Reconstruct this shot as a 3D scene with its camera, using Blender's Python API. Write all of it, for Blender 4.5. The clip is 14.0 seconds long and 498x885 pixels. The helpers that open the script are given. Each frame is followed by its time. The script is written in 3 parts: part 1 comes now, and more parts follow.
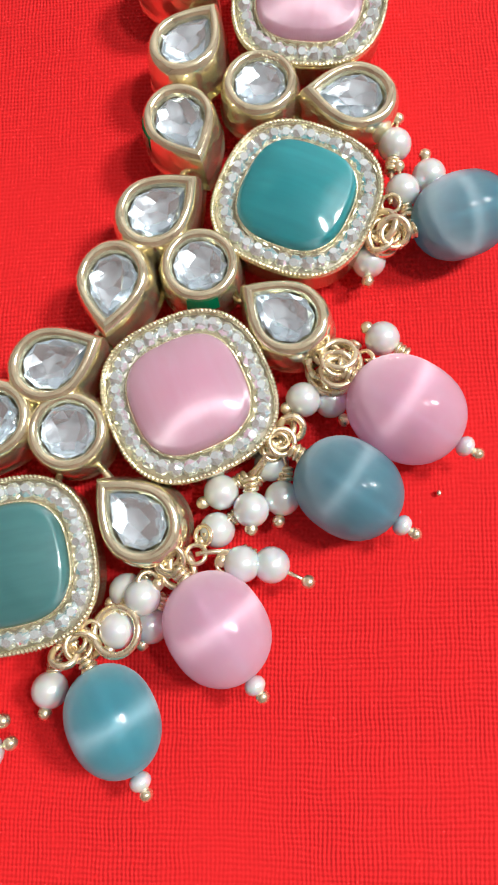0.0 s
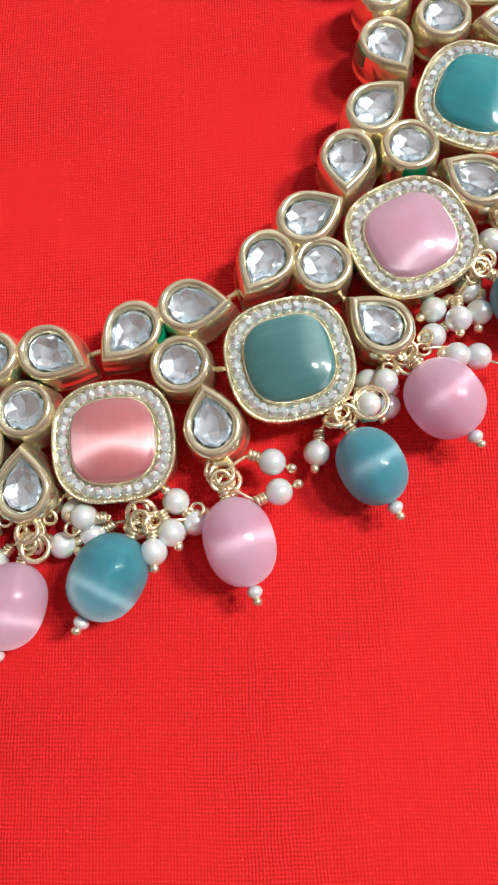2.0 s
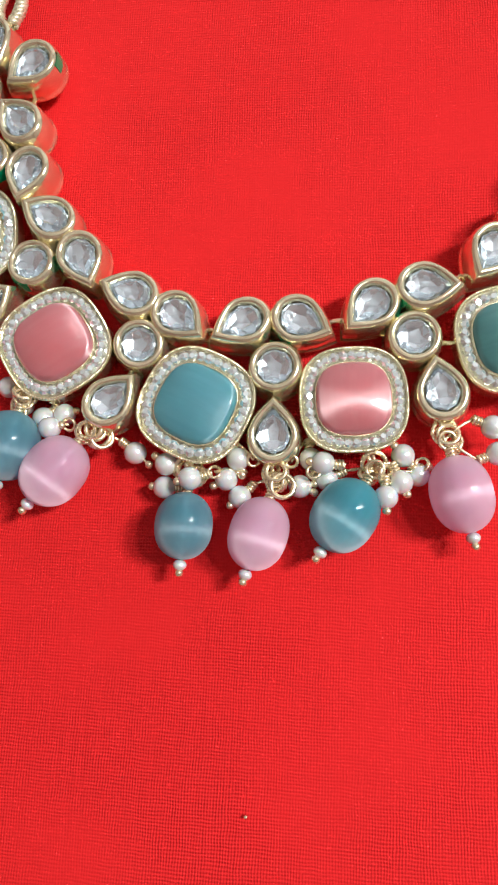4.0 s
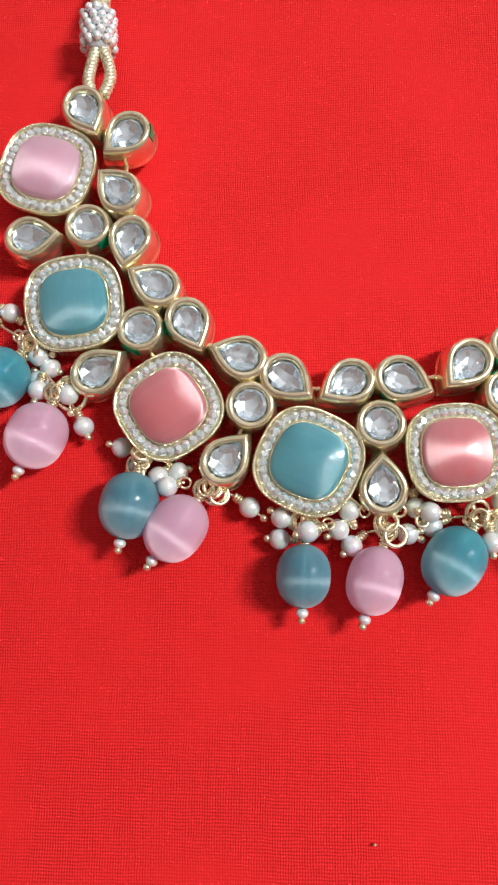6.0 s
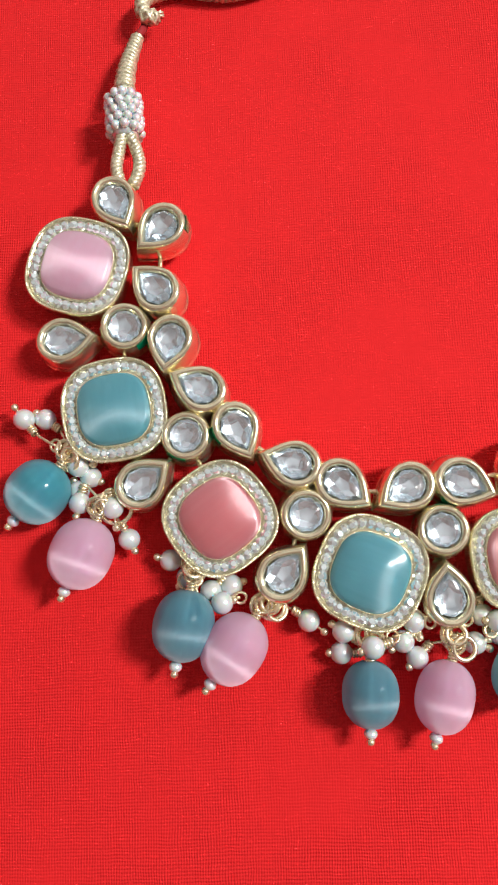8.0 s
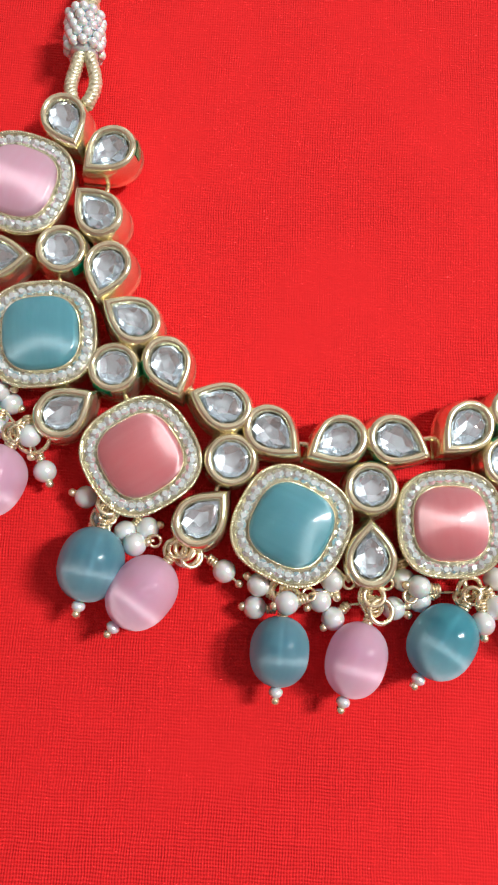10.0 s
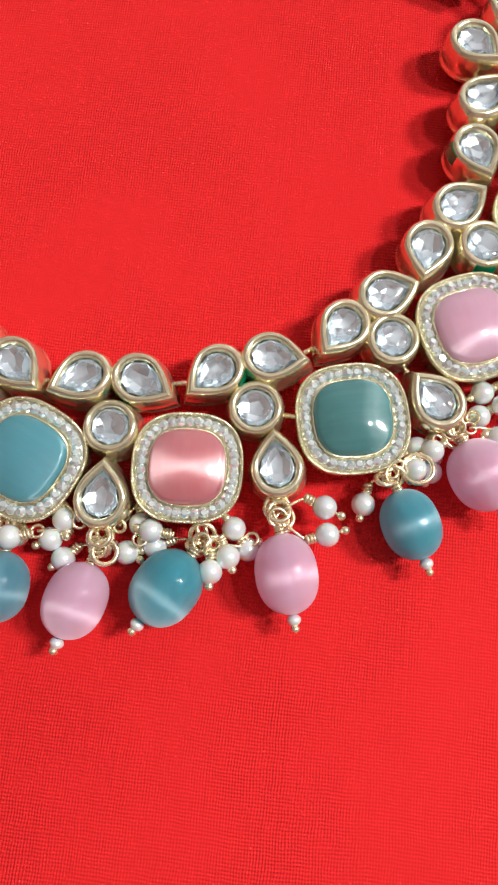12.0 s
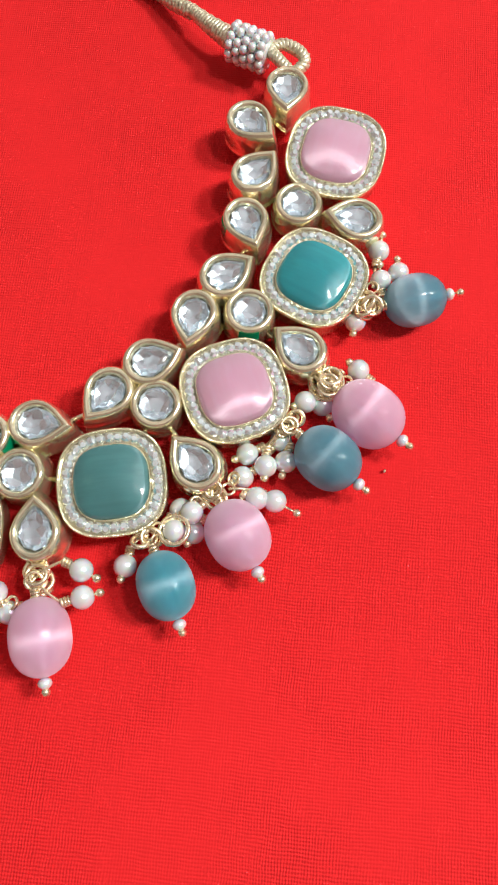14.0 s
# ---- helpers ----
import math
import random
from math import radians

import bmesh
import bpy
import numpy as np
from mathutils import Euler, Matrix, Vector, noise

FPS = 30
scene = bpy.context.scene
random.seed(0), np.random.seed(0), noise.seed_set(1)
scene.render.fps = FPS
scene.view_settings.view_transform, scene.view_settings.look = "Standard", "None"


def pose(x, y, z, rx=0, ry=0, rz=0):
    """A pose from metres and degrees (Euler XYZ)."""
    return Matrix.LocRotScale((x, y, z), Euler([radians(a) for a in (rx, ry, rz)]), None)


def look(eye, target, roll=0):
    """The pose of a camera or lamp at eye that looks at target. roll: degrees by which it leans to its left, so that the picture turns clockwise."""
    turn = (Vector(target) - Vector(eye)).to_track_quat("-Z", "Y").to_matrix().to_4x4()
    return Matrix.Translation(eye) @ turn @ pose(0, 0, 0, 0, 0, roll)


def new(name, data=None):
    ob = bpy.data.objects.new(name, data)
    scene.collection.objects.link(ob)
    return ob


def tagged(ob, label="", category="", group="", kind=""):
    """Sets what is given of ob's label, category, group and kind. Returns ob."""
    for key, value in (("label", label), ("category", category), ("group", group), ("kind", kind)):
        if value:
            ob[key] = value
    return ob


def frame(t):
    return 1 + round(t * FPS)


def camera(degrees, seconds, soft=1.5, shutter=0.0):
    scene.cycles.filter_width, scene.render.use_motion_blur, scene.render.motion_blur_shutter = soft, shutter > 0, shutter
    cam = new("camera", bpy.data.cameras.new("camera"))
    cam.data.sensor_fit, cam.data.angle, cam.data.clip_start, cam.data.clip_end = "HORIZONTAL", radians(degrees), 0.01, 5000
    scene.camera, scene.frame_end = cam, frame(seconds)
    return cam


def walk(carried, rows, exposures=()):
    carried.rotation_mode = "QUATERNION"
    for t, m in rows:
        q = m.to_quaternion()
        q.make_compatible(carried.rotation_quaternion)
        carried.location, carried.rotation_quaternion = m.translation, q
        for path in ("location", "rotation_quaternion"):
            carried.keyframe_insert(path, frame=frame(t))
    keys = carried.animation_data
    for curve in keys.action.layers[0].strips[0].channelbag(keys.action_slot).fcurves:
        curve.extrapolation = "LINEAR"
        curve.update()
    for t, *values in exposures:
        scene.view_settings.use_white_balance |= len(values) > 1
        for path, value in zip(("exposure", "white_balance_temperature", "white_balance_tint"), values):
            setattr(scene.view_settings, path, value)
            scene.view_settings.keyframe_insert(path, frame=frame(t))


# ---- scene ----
# A kundan necklace lying on red cloth; the camera drifts over it at about ten centimetres.
cam = camera(42.0, 14.0, soft=1.9)
# seconds, eye in metres, turn in degrees
ROWS = [
    (0, 0.00095, -0.00113, 0.06637, 10.14, 4.01, -0.59),
    (0.5, -0.00313, -0.00795, 0.07219, 10.51, 4.48, -2.38),
    (1, -0.00951, -0.01360, 0.07903, 10.78, 4.01, -2.92),
    (1.5, -0.01759, -0.02132, 0.08188, 10.96, 3.24, -2.91),
    (2, -0.02716, -0.02816, 0.08586, 11.18, 3.43, -2.06),
    (2.5, -0.03322, -0.03155, 0.08814, 11.08, 3.92, -1.06),
    (3, -0.04251, -0.03245, 0.09227, 9.80, 3.07, -0.22),
    (3.5, -0.04962, -0.03504, 0.09588, 9.48, 5.60, 2.14),
    (4, -0.05480, -0.03402, 0.09957, 9.87, 5.07, 2.53),
    (6.3, -0.08260, -0.02619, 0.10920, 9.24, 1.31, -0.36),
    (6.5, -0.08605, -0.02612, 0.10879, 8.91, 0.69, -0.70),
    (7, -0.08801, -0.02170, 0.10763, 9.26, 2.04, -2.25),
    (7.2, -0.08702, -0.01828, 0.10768, 8.76, 1.92, -2.65),
    (9.3, -0.09002, -0.00277, 0.10477, 9.98, -0.54, 0.59),
    (9.5, -0.08748, -0.00665, 0.10333, 9.54, -1.01, 1.24),
    (10, -0.08000, -0.01628, 0.10152, 9.34, -1.08, 2.65),
    (10.5, -0.07211, -0.02167, 0.09907, 9.59, -0.76, 4.30),
    (11, -0.06202, -0.02731, 0.09691, 10.05, -4.21, 5.16),
    (11.5, -0.04823, -0.02620, 0.09619, 9.86, -1.54, 5.72),
    (12, -0.03870, -0.02412, 0.09733, 10.89, -0.17, 6.23),
    (12.5, -0.02888, -0.02470, 0.09924, 12.38, -0.48, 5.90),
    (13, -0.02351, -0.02282, 0.10003, 13.08, 0.58, 6.60),
    (13.5, -0.01162, -0.02133, 0.09991, 13.91, 1.34, 6.04),
    (14, -0.00222, -0.01761, 0.10073, 14.38, 0.91, 5.35),
]
EXPOSURE = -0.17
walk(cam, [(t, pose(x, y, z, rx, ry, rz)) for t, x, y, z, rx, ry, rz in ROWS],
     exposures=((0.0, EXPOSURE), (14.0, EXPOSURE)))

# ---- light: a window on the side of the room, a bulb close by, pale ceiling above ----
world = bpy.data.worlds.new("world")
scene.world = world
world.use_nodes = True
wn = world.node_tree.nodes
sky = wn.new("ShaderNodeTexSky")
sky.sky_type, sky.sun_disc = "NISHITA", False
sky.sun_elevation, sky.sun_rotation = radians(40), radians(75)
wn["Background"].inputs["Strength"].default_value = 0.1
world.node_tree.links.new(sky.outputs[0], wn["Background"].inputs["Color"])

CX, CY = -0.05, 0.02          # middle of the room over the cloth
ROOM_X, ROOM_Y, ROOM_Z = 1.6, 1.6, 2.5
WIN_Y, WIN_Z, WIN_W, WIN_H = 0.4, 1.7, 0.32, 0.38


def area_lamp(name, eye, target, sx, sy, watts, colour):
    data = bpy.data.lights.new(name, "AREA")
    data.shape, data.size, data.size_y, data.energy, data.color = "RECTANGLE", sx, sy, watts, colour
    ob = new(name, data)
    ob.matrix_world = look(eye, target)
    return ob


area_lamp("window_light", (CX + ROOM_X - 0.03, WIN_Y, WIN_Z), (CX, 0.1, 0.4), WIN_W, WIN_H, 58, (1.0, 0.985, 0.96))
bulb_data = bpy.data.lights.new("bulb_light", "POINT")
bulb_data.energy, bulb_data.shadow_soft_size, bulb_data.color = 3.9, 0.026, (1.0, 0.98, 0.98)
new("bulb_light", bulb_data).location = (0.2, 0.05, 0.42)


# ---- materials ----
def material(name, colour, rough=0.5, metal=0.0, **extra):
    m = bpy.data.materials.new(name)
    m.use_nodes = True
    b = m.node_tree.nodes["Principled BSDF"]
    b.inputs["Base Color"].default_value = (*colour, 1)
    b.inputs["Roughness"].default_value, b.inputs["Metallic"].default_value = rough, metal
    for key, value in extra.items():
        b.inputs[key.replace("_", " ")].default_value = value
    return m


def node(m, kind, **inputs):
    n = m.node_tree.nodes.new(kind)
    for key, value in inputs.items():
        n.inputs[key.replace("_", " ")].default_value = value
    return n


def link(m, a, b):
    m.node_tree.links.new(a, b)


def bsdf(m):
    return m.node_tree.nodes["Principled BSDF"]


def coords(m):
    return node(m, "ShaderNodeTexCoord").outputs["Object"]


def noisy(m, scale, detail=3.0, coord=None):
    n = node(m, "ShaderNodeTexNoise", Scale=scale, Detail=detail)
    link(m, coord or coords(m), n.inputs["Vector"])
    return n.outputs["Fac"]


def ramp(m, fac, *stops):
    r = node(m, "ShaderNodeValToRGB")
    while len(r.color_ramp.elements) < len(stops):
        r.color_ramp.elements.new(0.5)
    for e, (at, c) in zip(r.color_ramp.elements, stops):
        e.position, e.color = at, (*c, 1)
    link(m, fac, r.inputs["Fac"])
    return r.outputs["Color"]


def bump(m, height, strength, distance):
    b = node(m, "ShaderNodeBump", Strength=strength, Distance=distance)
    link(m, height, b.inputs["Height"])
    link(m, b.outputs["Normal"], bsdf(m).inputs["Normal"])


def math_node(m, op, a, b):
    n = m.node_tree.nodes.new("ShaderNodeMath")
    n.operation = op
    for k, v in enumerate((a, b)):
        if isinstance(v, (int, float)):
            n.inputs[k].default_value = v
        else:
            link(m, v, n.inputs[k])
    return n.outputs[0]


def cloth_material():
    m = material("red_cloth", (0.80, 0.012, 0.016), 0.85, Specular_IOR_Level=0.12, Sheen_Weight=0.0)
    c = coords(m)
    warp = noisy(m, 260, 2, c)
    big = noisy(m, 9, 3, c)
    sep = node(m, "ShaderNodeSeparateXYZ")
    link(m, c, sep.inputs[0])
    waves = []
    for axis, pitch in (("X", 0.00042), ("Y", 0.00050)):
        along = math_node(m, "ADD", sep.outputs[axis], math_node(m, "ADD", math_node(m, "MULTIPLY", warp, 0.0005), math_node(m, "MULTIPLY", big, 0.006)))
        waves.append(math_node(m, "SINE", math_node(m, "MULTIPLY", along, 2 * math.pi / pitch), 0.0))
    # threads thicken and thin from place to place
    thick = noisy(m, 420, 2, c)
    stretch = node(m, "ShaderNodeMapping")
    stretch.inputs["Scale"].default_value = (40, 1500, 1)
    link(m, c, stretch.inputs["Vector"])
    slub = noisy(m, 1.0, 2, stretch.outputs[0])
    weave = math_node(m, "ADD", math_node(m, "MULTIPLY", waves[0], thick), math_node(m, "MULTIPLY", waves[1], math_node(m, "SUBTRACT", 1.15, thick)))
    upright = node(m, "ShaderNodeMapping")
    upright.inputs["Scale"].default_value = (1400, 22, 1)
    link(m, c, upright.inputs["Vector"])
    patches = ramp(m, noisy(m, 38, 2, c), (0.38, (0.45, 0.45, 0.45)), (0.62, (1.5, 1.5, 1.5)))
    slubs = math_node(m, "ADD", math_node(m, "MULTIPLY", slub, 1.6), math_node(m, "MULTIPLY", noisy(m, 1.0, 2, upright.outputs[0]), 1.3))
    weave = math_node(m, "MULTIPLY", math_node(m, "ADD", weave, slubs), patches)
    bump(m, weave, 0.58, 0.0001)
    tone = math_node(m, "ADD", math_node(m, "MULTIPLY", big, 0.6), math_node(m, "MULTIPLY", weave, 0.045))
    link(m, ramp(m, tone, (0.1, (0.60, 0.014, 0.016)), (0.62, (0.74, 0.021, 0.023))), bsdf(m).inputs["Base Color"])
    return m


def gold_material(name, colour, rough):
    m = material(name, colour, rough, 0.9)
    fine = noisy(m, 900, 3)
    link(m, ramp(m, fine, (0.3, (rough * 0.6,) * 3), (0.75, (rough * 1.7,) * 3)), bsdf(m).inputs["Roughness"])
    patch = noisy(m, 240, 3)
    dark = tuple(v * 0.72 for v in colour)
    link(m, ramp(m, patch, (0.25, dark), (0.6, colour)), bsdf(m).inputs["Base Color"])
    bump(m, noisy(m, 380, 2), 0.6, 0.0003)
    return m


def cats_eye(name, colour, dark, clear, silk=0.14, gloss=0.62, band=0.76, inside=0.0):
    """Silky fibre glass with fibres along its own x: a pale sheen runs across the fibres."""
    m = material(name, colour, 0.24, 0.0, Coat_Weight=1.0, Coat_Roughness=0.05, Specular_IOR_Level=0.1,
                 Subsurface_Weight=1.0, Subsurface_Scale=0.006)
    bsdf(m).inputs["Subsurface Radius"].default_value = (1.0, 1.0, 1.0)
    fibre_way = m.node_tree.nodes.new("ShaderNodeVectorTransform")
    fibre_way.vector_type, fibre_way.convert_from, fibre_way.convert_to = "VECTOR", "OBJECT", "WORLD"
    fibre_way.inputs[0].default_value = (1, 0, 0)
    sheen = node(m, "ShaderNodeBsdfAnisotropic", Roughness=gloss, Anisotropy=band)
    sheen.inputs["Color"].default_value = (*(0.7 + 0.3 * v for v in colour), 1)
    link(m, fibre_way.outputs[0], sheen.inputs["Tangent"])
    if inside:
        # fibres deep in the glass see the light bent by the dome: the band lies past the middle
        face = m.node_tree.nodes.new("ShaderNodeNewGeometry")
        along_fibre = m.node_tree.nodes.new("ShaderNodeVectorMath")
        along_fibre.operation = "PROJECT"
        link(m, face.outputs["Normal"], along_fibre.inputs[0])
        link(m, fibre_way.outputs[0], along_fibre.inputs[1])
        less = m.node_tree.nodes.new("ShaderNodeVectorMath")
        less.operation = "SCALE"
        link(m, along_fibre.outputs[0], less.inputs[0])
        less.inputs["Scale"].default_value = inside
        bent = m.node_tree.nodes.new("ShaderNodeVectorMath")
        bent.operation = "SUBTRACT"
        link(m, face.outputs["Normal"], bent.inputs[0])
        link(m, less.outputs[0], bent.inputs[1])
        even = m.node_tree.nodes.new("ShaderNodeVectorMath")
        even.operation = "NORMALIZE"
        link(m, bent.outputs[0], even.inputs[0])
        link(m, even.outputs[0], sheen.inputs["Normal"])
    # light comes through the body, and the far side shows a little
    glow = node(m, "ShaderNodeBsdfTranslucent")
    glow.inputs["Color"].default_value = (*colour, 1)
    clear_glass = node(m, "ShaderNodeBsdfTransparent")
    clear_glass.inputs["Color"].default_value = (*(0.35 + 0.65 * v for v in colour), 1)
    lit = node(m, "ShaderNodeMixShader", Fac=0.3)
    link(m, bsdf(m).outputs[0], lit.inputs[1])
    link(m, glow.outputs[0], lit.inputs[2])
    seen_into = node(m, "ShaderNodeMixShader", Fac=clear)
    link(m, lit.outputs[0], seen_into.inputs[1])
    link(m, clear_glass.outputs[0], seen_into.inputs[2])
    blend = node(m, "ShaderNodeMixShader", Fac=silk)
    link(m, seen_into.outputs[0], blend.inputs[1])
    link(m, sheen.outputs[0], blend.inputs[2])
    link(m, blend.outputs[0], m.node_tree.nodes["Material Output"].inputs["Surface"])
    c = coords(m)
    stretch = node(m, "ShaderNodeMapping")
    stretch.inputs["Scale"].default_value = (60, 1100, 1100)
    link(m, c, stretch.inputs["Vector"])
    fibre = noisy(m, 1.0, 3, stretch.outputs[0])
    cloud = noisy(m, 120, 2, c)
    mix = math_node(m, "ADD", math_node(m, "MULTIPLY", fibre, 0.45), math_node(m, "MULTIPLY", cloud, 0.55))
    link(m, ramp(m, mix, (0.3, dark), (0.65, colour)), bsdf(m).inputs["Base Color"])
    return m


CLOTH = cloth_material()
GOLD = gold_material("pale_gold", (1.0, 0.92, 0.64), 0.14)
GOLD_WIRE = gold_material("gold_wire", (1.0, 0.87, 0.60), 0.24)
ENAMEL = material("green_enamel", (0.0, 0.22, 0.10), 0.15, 0.0, Coat_Weight=0.6)
FOIL = material("silver_foil", (0.80, 0.91, 0.97), 0.12, 0.93)
bump(FOIL, noisy(FOIL, 420, 2), 0.8, 0.00015)
GLASS = material("clear_glass", (1, 1, 1), 0.02, 0.0, Transmission_Weight=1.0, IOR=1.32)
CRYSTAL = material("crystal", (0.86, 0.96, 0.96), 0.08, 0.75, Coat_Weight=1.0, Coat_Roughness=0.03)
SILVER = material("dull_silver", (0.74, 0.72, 0.66), 0.4, 1.0)
PINK = cats_eye("pink_cats_eye", (0.91, 0.53, 0.71), (0.88, 0.42, 0.58), 0.1, 0.15)
ROSE = cats_eye("rose_cats_eye", (0.90, 0.30, 0.34), (0.84, 0.19, 0.22), 0.1, 0.24)
TEAL = cats_eye("teal_cats_eye", (0.03, 0.42, 0.48), (0.012, 0.28, 0.33), 0.1, 0.08)
SKY = cats_eye("sky_cats_eye", (0.15, 0.46, 0.56), (0.09, 0.36, 0.45), 0.1, 0.1)
SAGE = cats_eye("sage_cats_eye", (0.115, 0.34, 0.35), (0.06, 0.23, 0.24), 0.1, 0.08)
PINK_BEAD = cats_eye("pink_bead_glass", (0.94, 0.61, 0.81), (0.92, 0.54, 0.75), 0.3, 0.22, 0.82, 0.55, inside=5.0)
BLUE_BEAD = cats_eye("blue_bead_glass", (0.09, 0.50, 0.62), (0.05, 0.40, 0.52), 0.3, 0.2, 0.82, 0.55, inside=5.0)
SLATE_BEAD = cats_eye("slate_bead_glass", (0.16, 0.44, 0.55), (0.09, 0.33, 0.44), 0.36, 0.16, 0.82, 0.55, inside=5.0)
BORE = material("bead_bore", (0.85, 0.85, 0.88), 0.6)
PEARL = material("pearl", (0.84, 0.85, 0.81), 0.25, 0.35, Coat_Weight=1.0, Coat_Roughness=0.04, Subsurface_Weight=0.3, Subsurface_Scale=0.0012)
link(PEARL, ramp(PEARL, noisy(PEARL, 300, 3), (0.3, (0.68, 0.73, 0.72)), (0.7, (0.78, 0.84, 0.86))), bsdf(PEARL).inputs["Base Color"])
CORD = material("gold_cord", (0.66, 0.60, 0.40), 0.38, 0.55)
link(CORD, ramp(CORD, noisy(CORD, 1800, 2), (0.3, (0.44, 0.39, 0.23)), (0.7, (0.88, 0.84, 0.64))), bsdf(CORD).inputs["Base Color"])
RED_THREAD = material("red_thread", (0.30, 0.012, 0.016), 0.8)
PLASTER = material("pale_plaster", (0.70, 0.74, 0.78), 0.9)
link(PLASTER, ramp(PLASTER, noisy(PLASTER, 4, 4), (0.3, (0.78, 0.86, 0.88)), (0.7, (0.84, 0.91, 0.92))), bsdf(PLASTER).inputs["Base Color"])
WALL = material("wall_paint", (0.7, 0.7, 0.7), 0.9)
link(WALL, ramp(WALL, noisy(WALL, 3, 4), (0.3, (0.74, 0.77, 0.80)), (0.7, (0.82, 0.84, 0.86))), bsdf(WALL).inputs["Base Color"])
# brown stand-in for the dark person and phone mirrored in the foil
MIRRORED_DARK = material("mirrored_dark", (0.10, 0.05, 0.045), 0.7)
link(MIRRORED_DARK, ramp(MIRRORED_DARK, noisy(MIRRORED_DARK, 5, 4), (0.3, (0.31, 0.23, 0.20)), (0.7, (0.38, 0.29, 0.26))), bsdf(MIRRORED_DARK).inputs["Base Color"])
FLOOR = material("floor_tile", (0.35, 0.33, 0.30), 0.6)

# ---- mesh helpers; lengths in millimetres ----
MM = 0.001


def mesh_of(name, bm, mat, smooth=True):
    for f in bm.faces:
        f.smooth = smooth
    for v in bm.verts:
        v.co *= MM
    bmesh.ops.recalc_face_normals(bm, faces=bm.faces)
    me = bpy.data.meshes.new(name)
    bm.to_mesh(me)
    bm.free()
    me.materials.append(mat)
    return me


def place(name, me, parent=None, m=None, label=""):
    ob = new(name, me)
    ob.parent = parent
    if m is not None:
        ob.matrix_basis = m
    return tagged(ob, label)


def part(name, bm, mat, parent, label="", m=None, smooth=True):
    return place(name, mesh_of(name, bm, mat, smooth), parent, m, label)


def at(x, y, z, turn=0.0, rx=0.0, ry=0.0):
    """A pose from millimetres and degrees."""
    return pose(x * MM, y * MM, z * MM, rx, ry, turn)


def rings(bm, loops, close_first=False, close_last=False, cyclic=False):
    """Joins loops of points into one skin."""
    made = [[bm.verts.new(p) for p in loop] for loop in loops]
    pairs = list(zip(made, made[1:])) + ([(made[-1], made[0])] if cyclic else [])
    for a, b in pairs:
        n = len(a)
        for i in range(n):
            bm.faces.new((a[i], a[(i + 1) % n], b[(i + 1) % n], b[i]))
    if close_first:
        bm.faces.new(made[0][::-1])
    if close_last:
        bm.faces.new(made[-1])
    return made


def tube(bm, points, radius, sides=8, cyclic=False):
    """A round wire along points; radius is a number or one for each point."""
    pts = [Vector(p) for p in points]
    n = len(pts)
    rad = radius if isinstance(radius, (list, tuple)) else [radius] * n
    loops, side = [], None
    for i, p in enumerate(pts):
        ahead = (pts[(i + 1) % n] - pts[i - 1]) if cyclic or 0 < i < n - 1 else (pts[1] - pts[0] if i == 0 else pts[-1] - pts[-2])
        ahead.normalize()
        if side is None:
            side = ahead.orthogonal()
        side = (side - ahead * side.dot(ahead)).normalized()
        up = ahead.cross(side)
        loops.append([p + rad[i] * (math.cos(a) * side + math.sin(a) * up) for a in (2 * math.pi * k / sides for k in range(sides))])
    rings(bm, loops, not cyclic, not cyclic, cyclic)


def ball(bm, centre, r, u=14, v=8, squash=(1, 1, 1)):
    bmesh.ops.create_uvsphere(bm, u_segments=u, v_segments=v, radius=1.0,
                              matrix=Matrix.Translation(centre) @ Matrix.Diagonal((r * squash[0], r * squash[1], r * squash[2], 1)))


def coil(bm, start, axis, radius, wire, turns, pitch, sides=6):
    axis = Vector(axis).normalized()
    s = axis.orthogonal().normalized()
    u = axis.cross(s)
    steps = int(turns * 12)
    tube(bm, [Vector(start) + axis * pitch * k / 12 + radius * (math.cos(k * math.pi / 6) * s + math.sin(k * math.pi / 6) * u) for k in range(steps + 1)], wire, sides)


def ring_points(centre, normal, r, n=22, oval=1.0):
    normal = Vector(normal).normalized()
    s = normal.orthogonal().normalized()
    u = normal.cross(s)
    return [Vector(centre) + r * (math.cos(2 * math.pi * k / n) * s + oval * math.sin(2 * math.pi * k / n) * u) for k in range(n)]


# ---- outlines ----
def cushion(a, n=96, power=2.65):
    out = []
    for k in range(n):
        c, s = math.cos(2 * math.pi * k / n), math.sin(2 * math.pi * k / n)
        r = a / (abs(c) ** power + abs(s) ** power) ** (1 / power)
        out.append((r * c, r * s))
    return out


def drop(inset, length=11.4, width=8.7, n=40):
    """A pear outline with its tip on +x, drawn in towards the middle of its round end."""
    belly, half = 0.42, n // 2
    upper = []
    for k in range(half + 1):
        s = (1 - math.cos(math.pi * k / half)) / 2
        if s < belly:
            w = math.sqrt(max(0.0, 1 - ((belly - s) / belly) ** 2))
        else:
            w = 1 - ((s - belly) / (1 - belly)) ** 1.75
        upper.append((length * (s - 0.5), width / 2 * w))
    loop = upper[::-1] + [(x, -y) for x, y in upper[1:-1]]
    shrink, cx = 1 - inset / (width / 2), -0.55
    return [(cx + (x - cx) * shrink, y * shrink) for x, y in loop]


def disc(inset, radius=4.5, n=40):
    return [((radius - inset) * math.cos(2 * math.pi * k / n), (radius - inset) * math.sin(2 * math.pi * k / n)) for k in range(n)]


def flat(loop, z):
    return [(x, y, z) for x, y in loop]


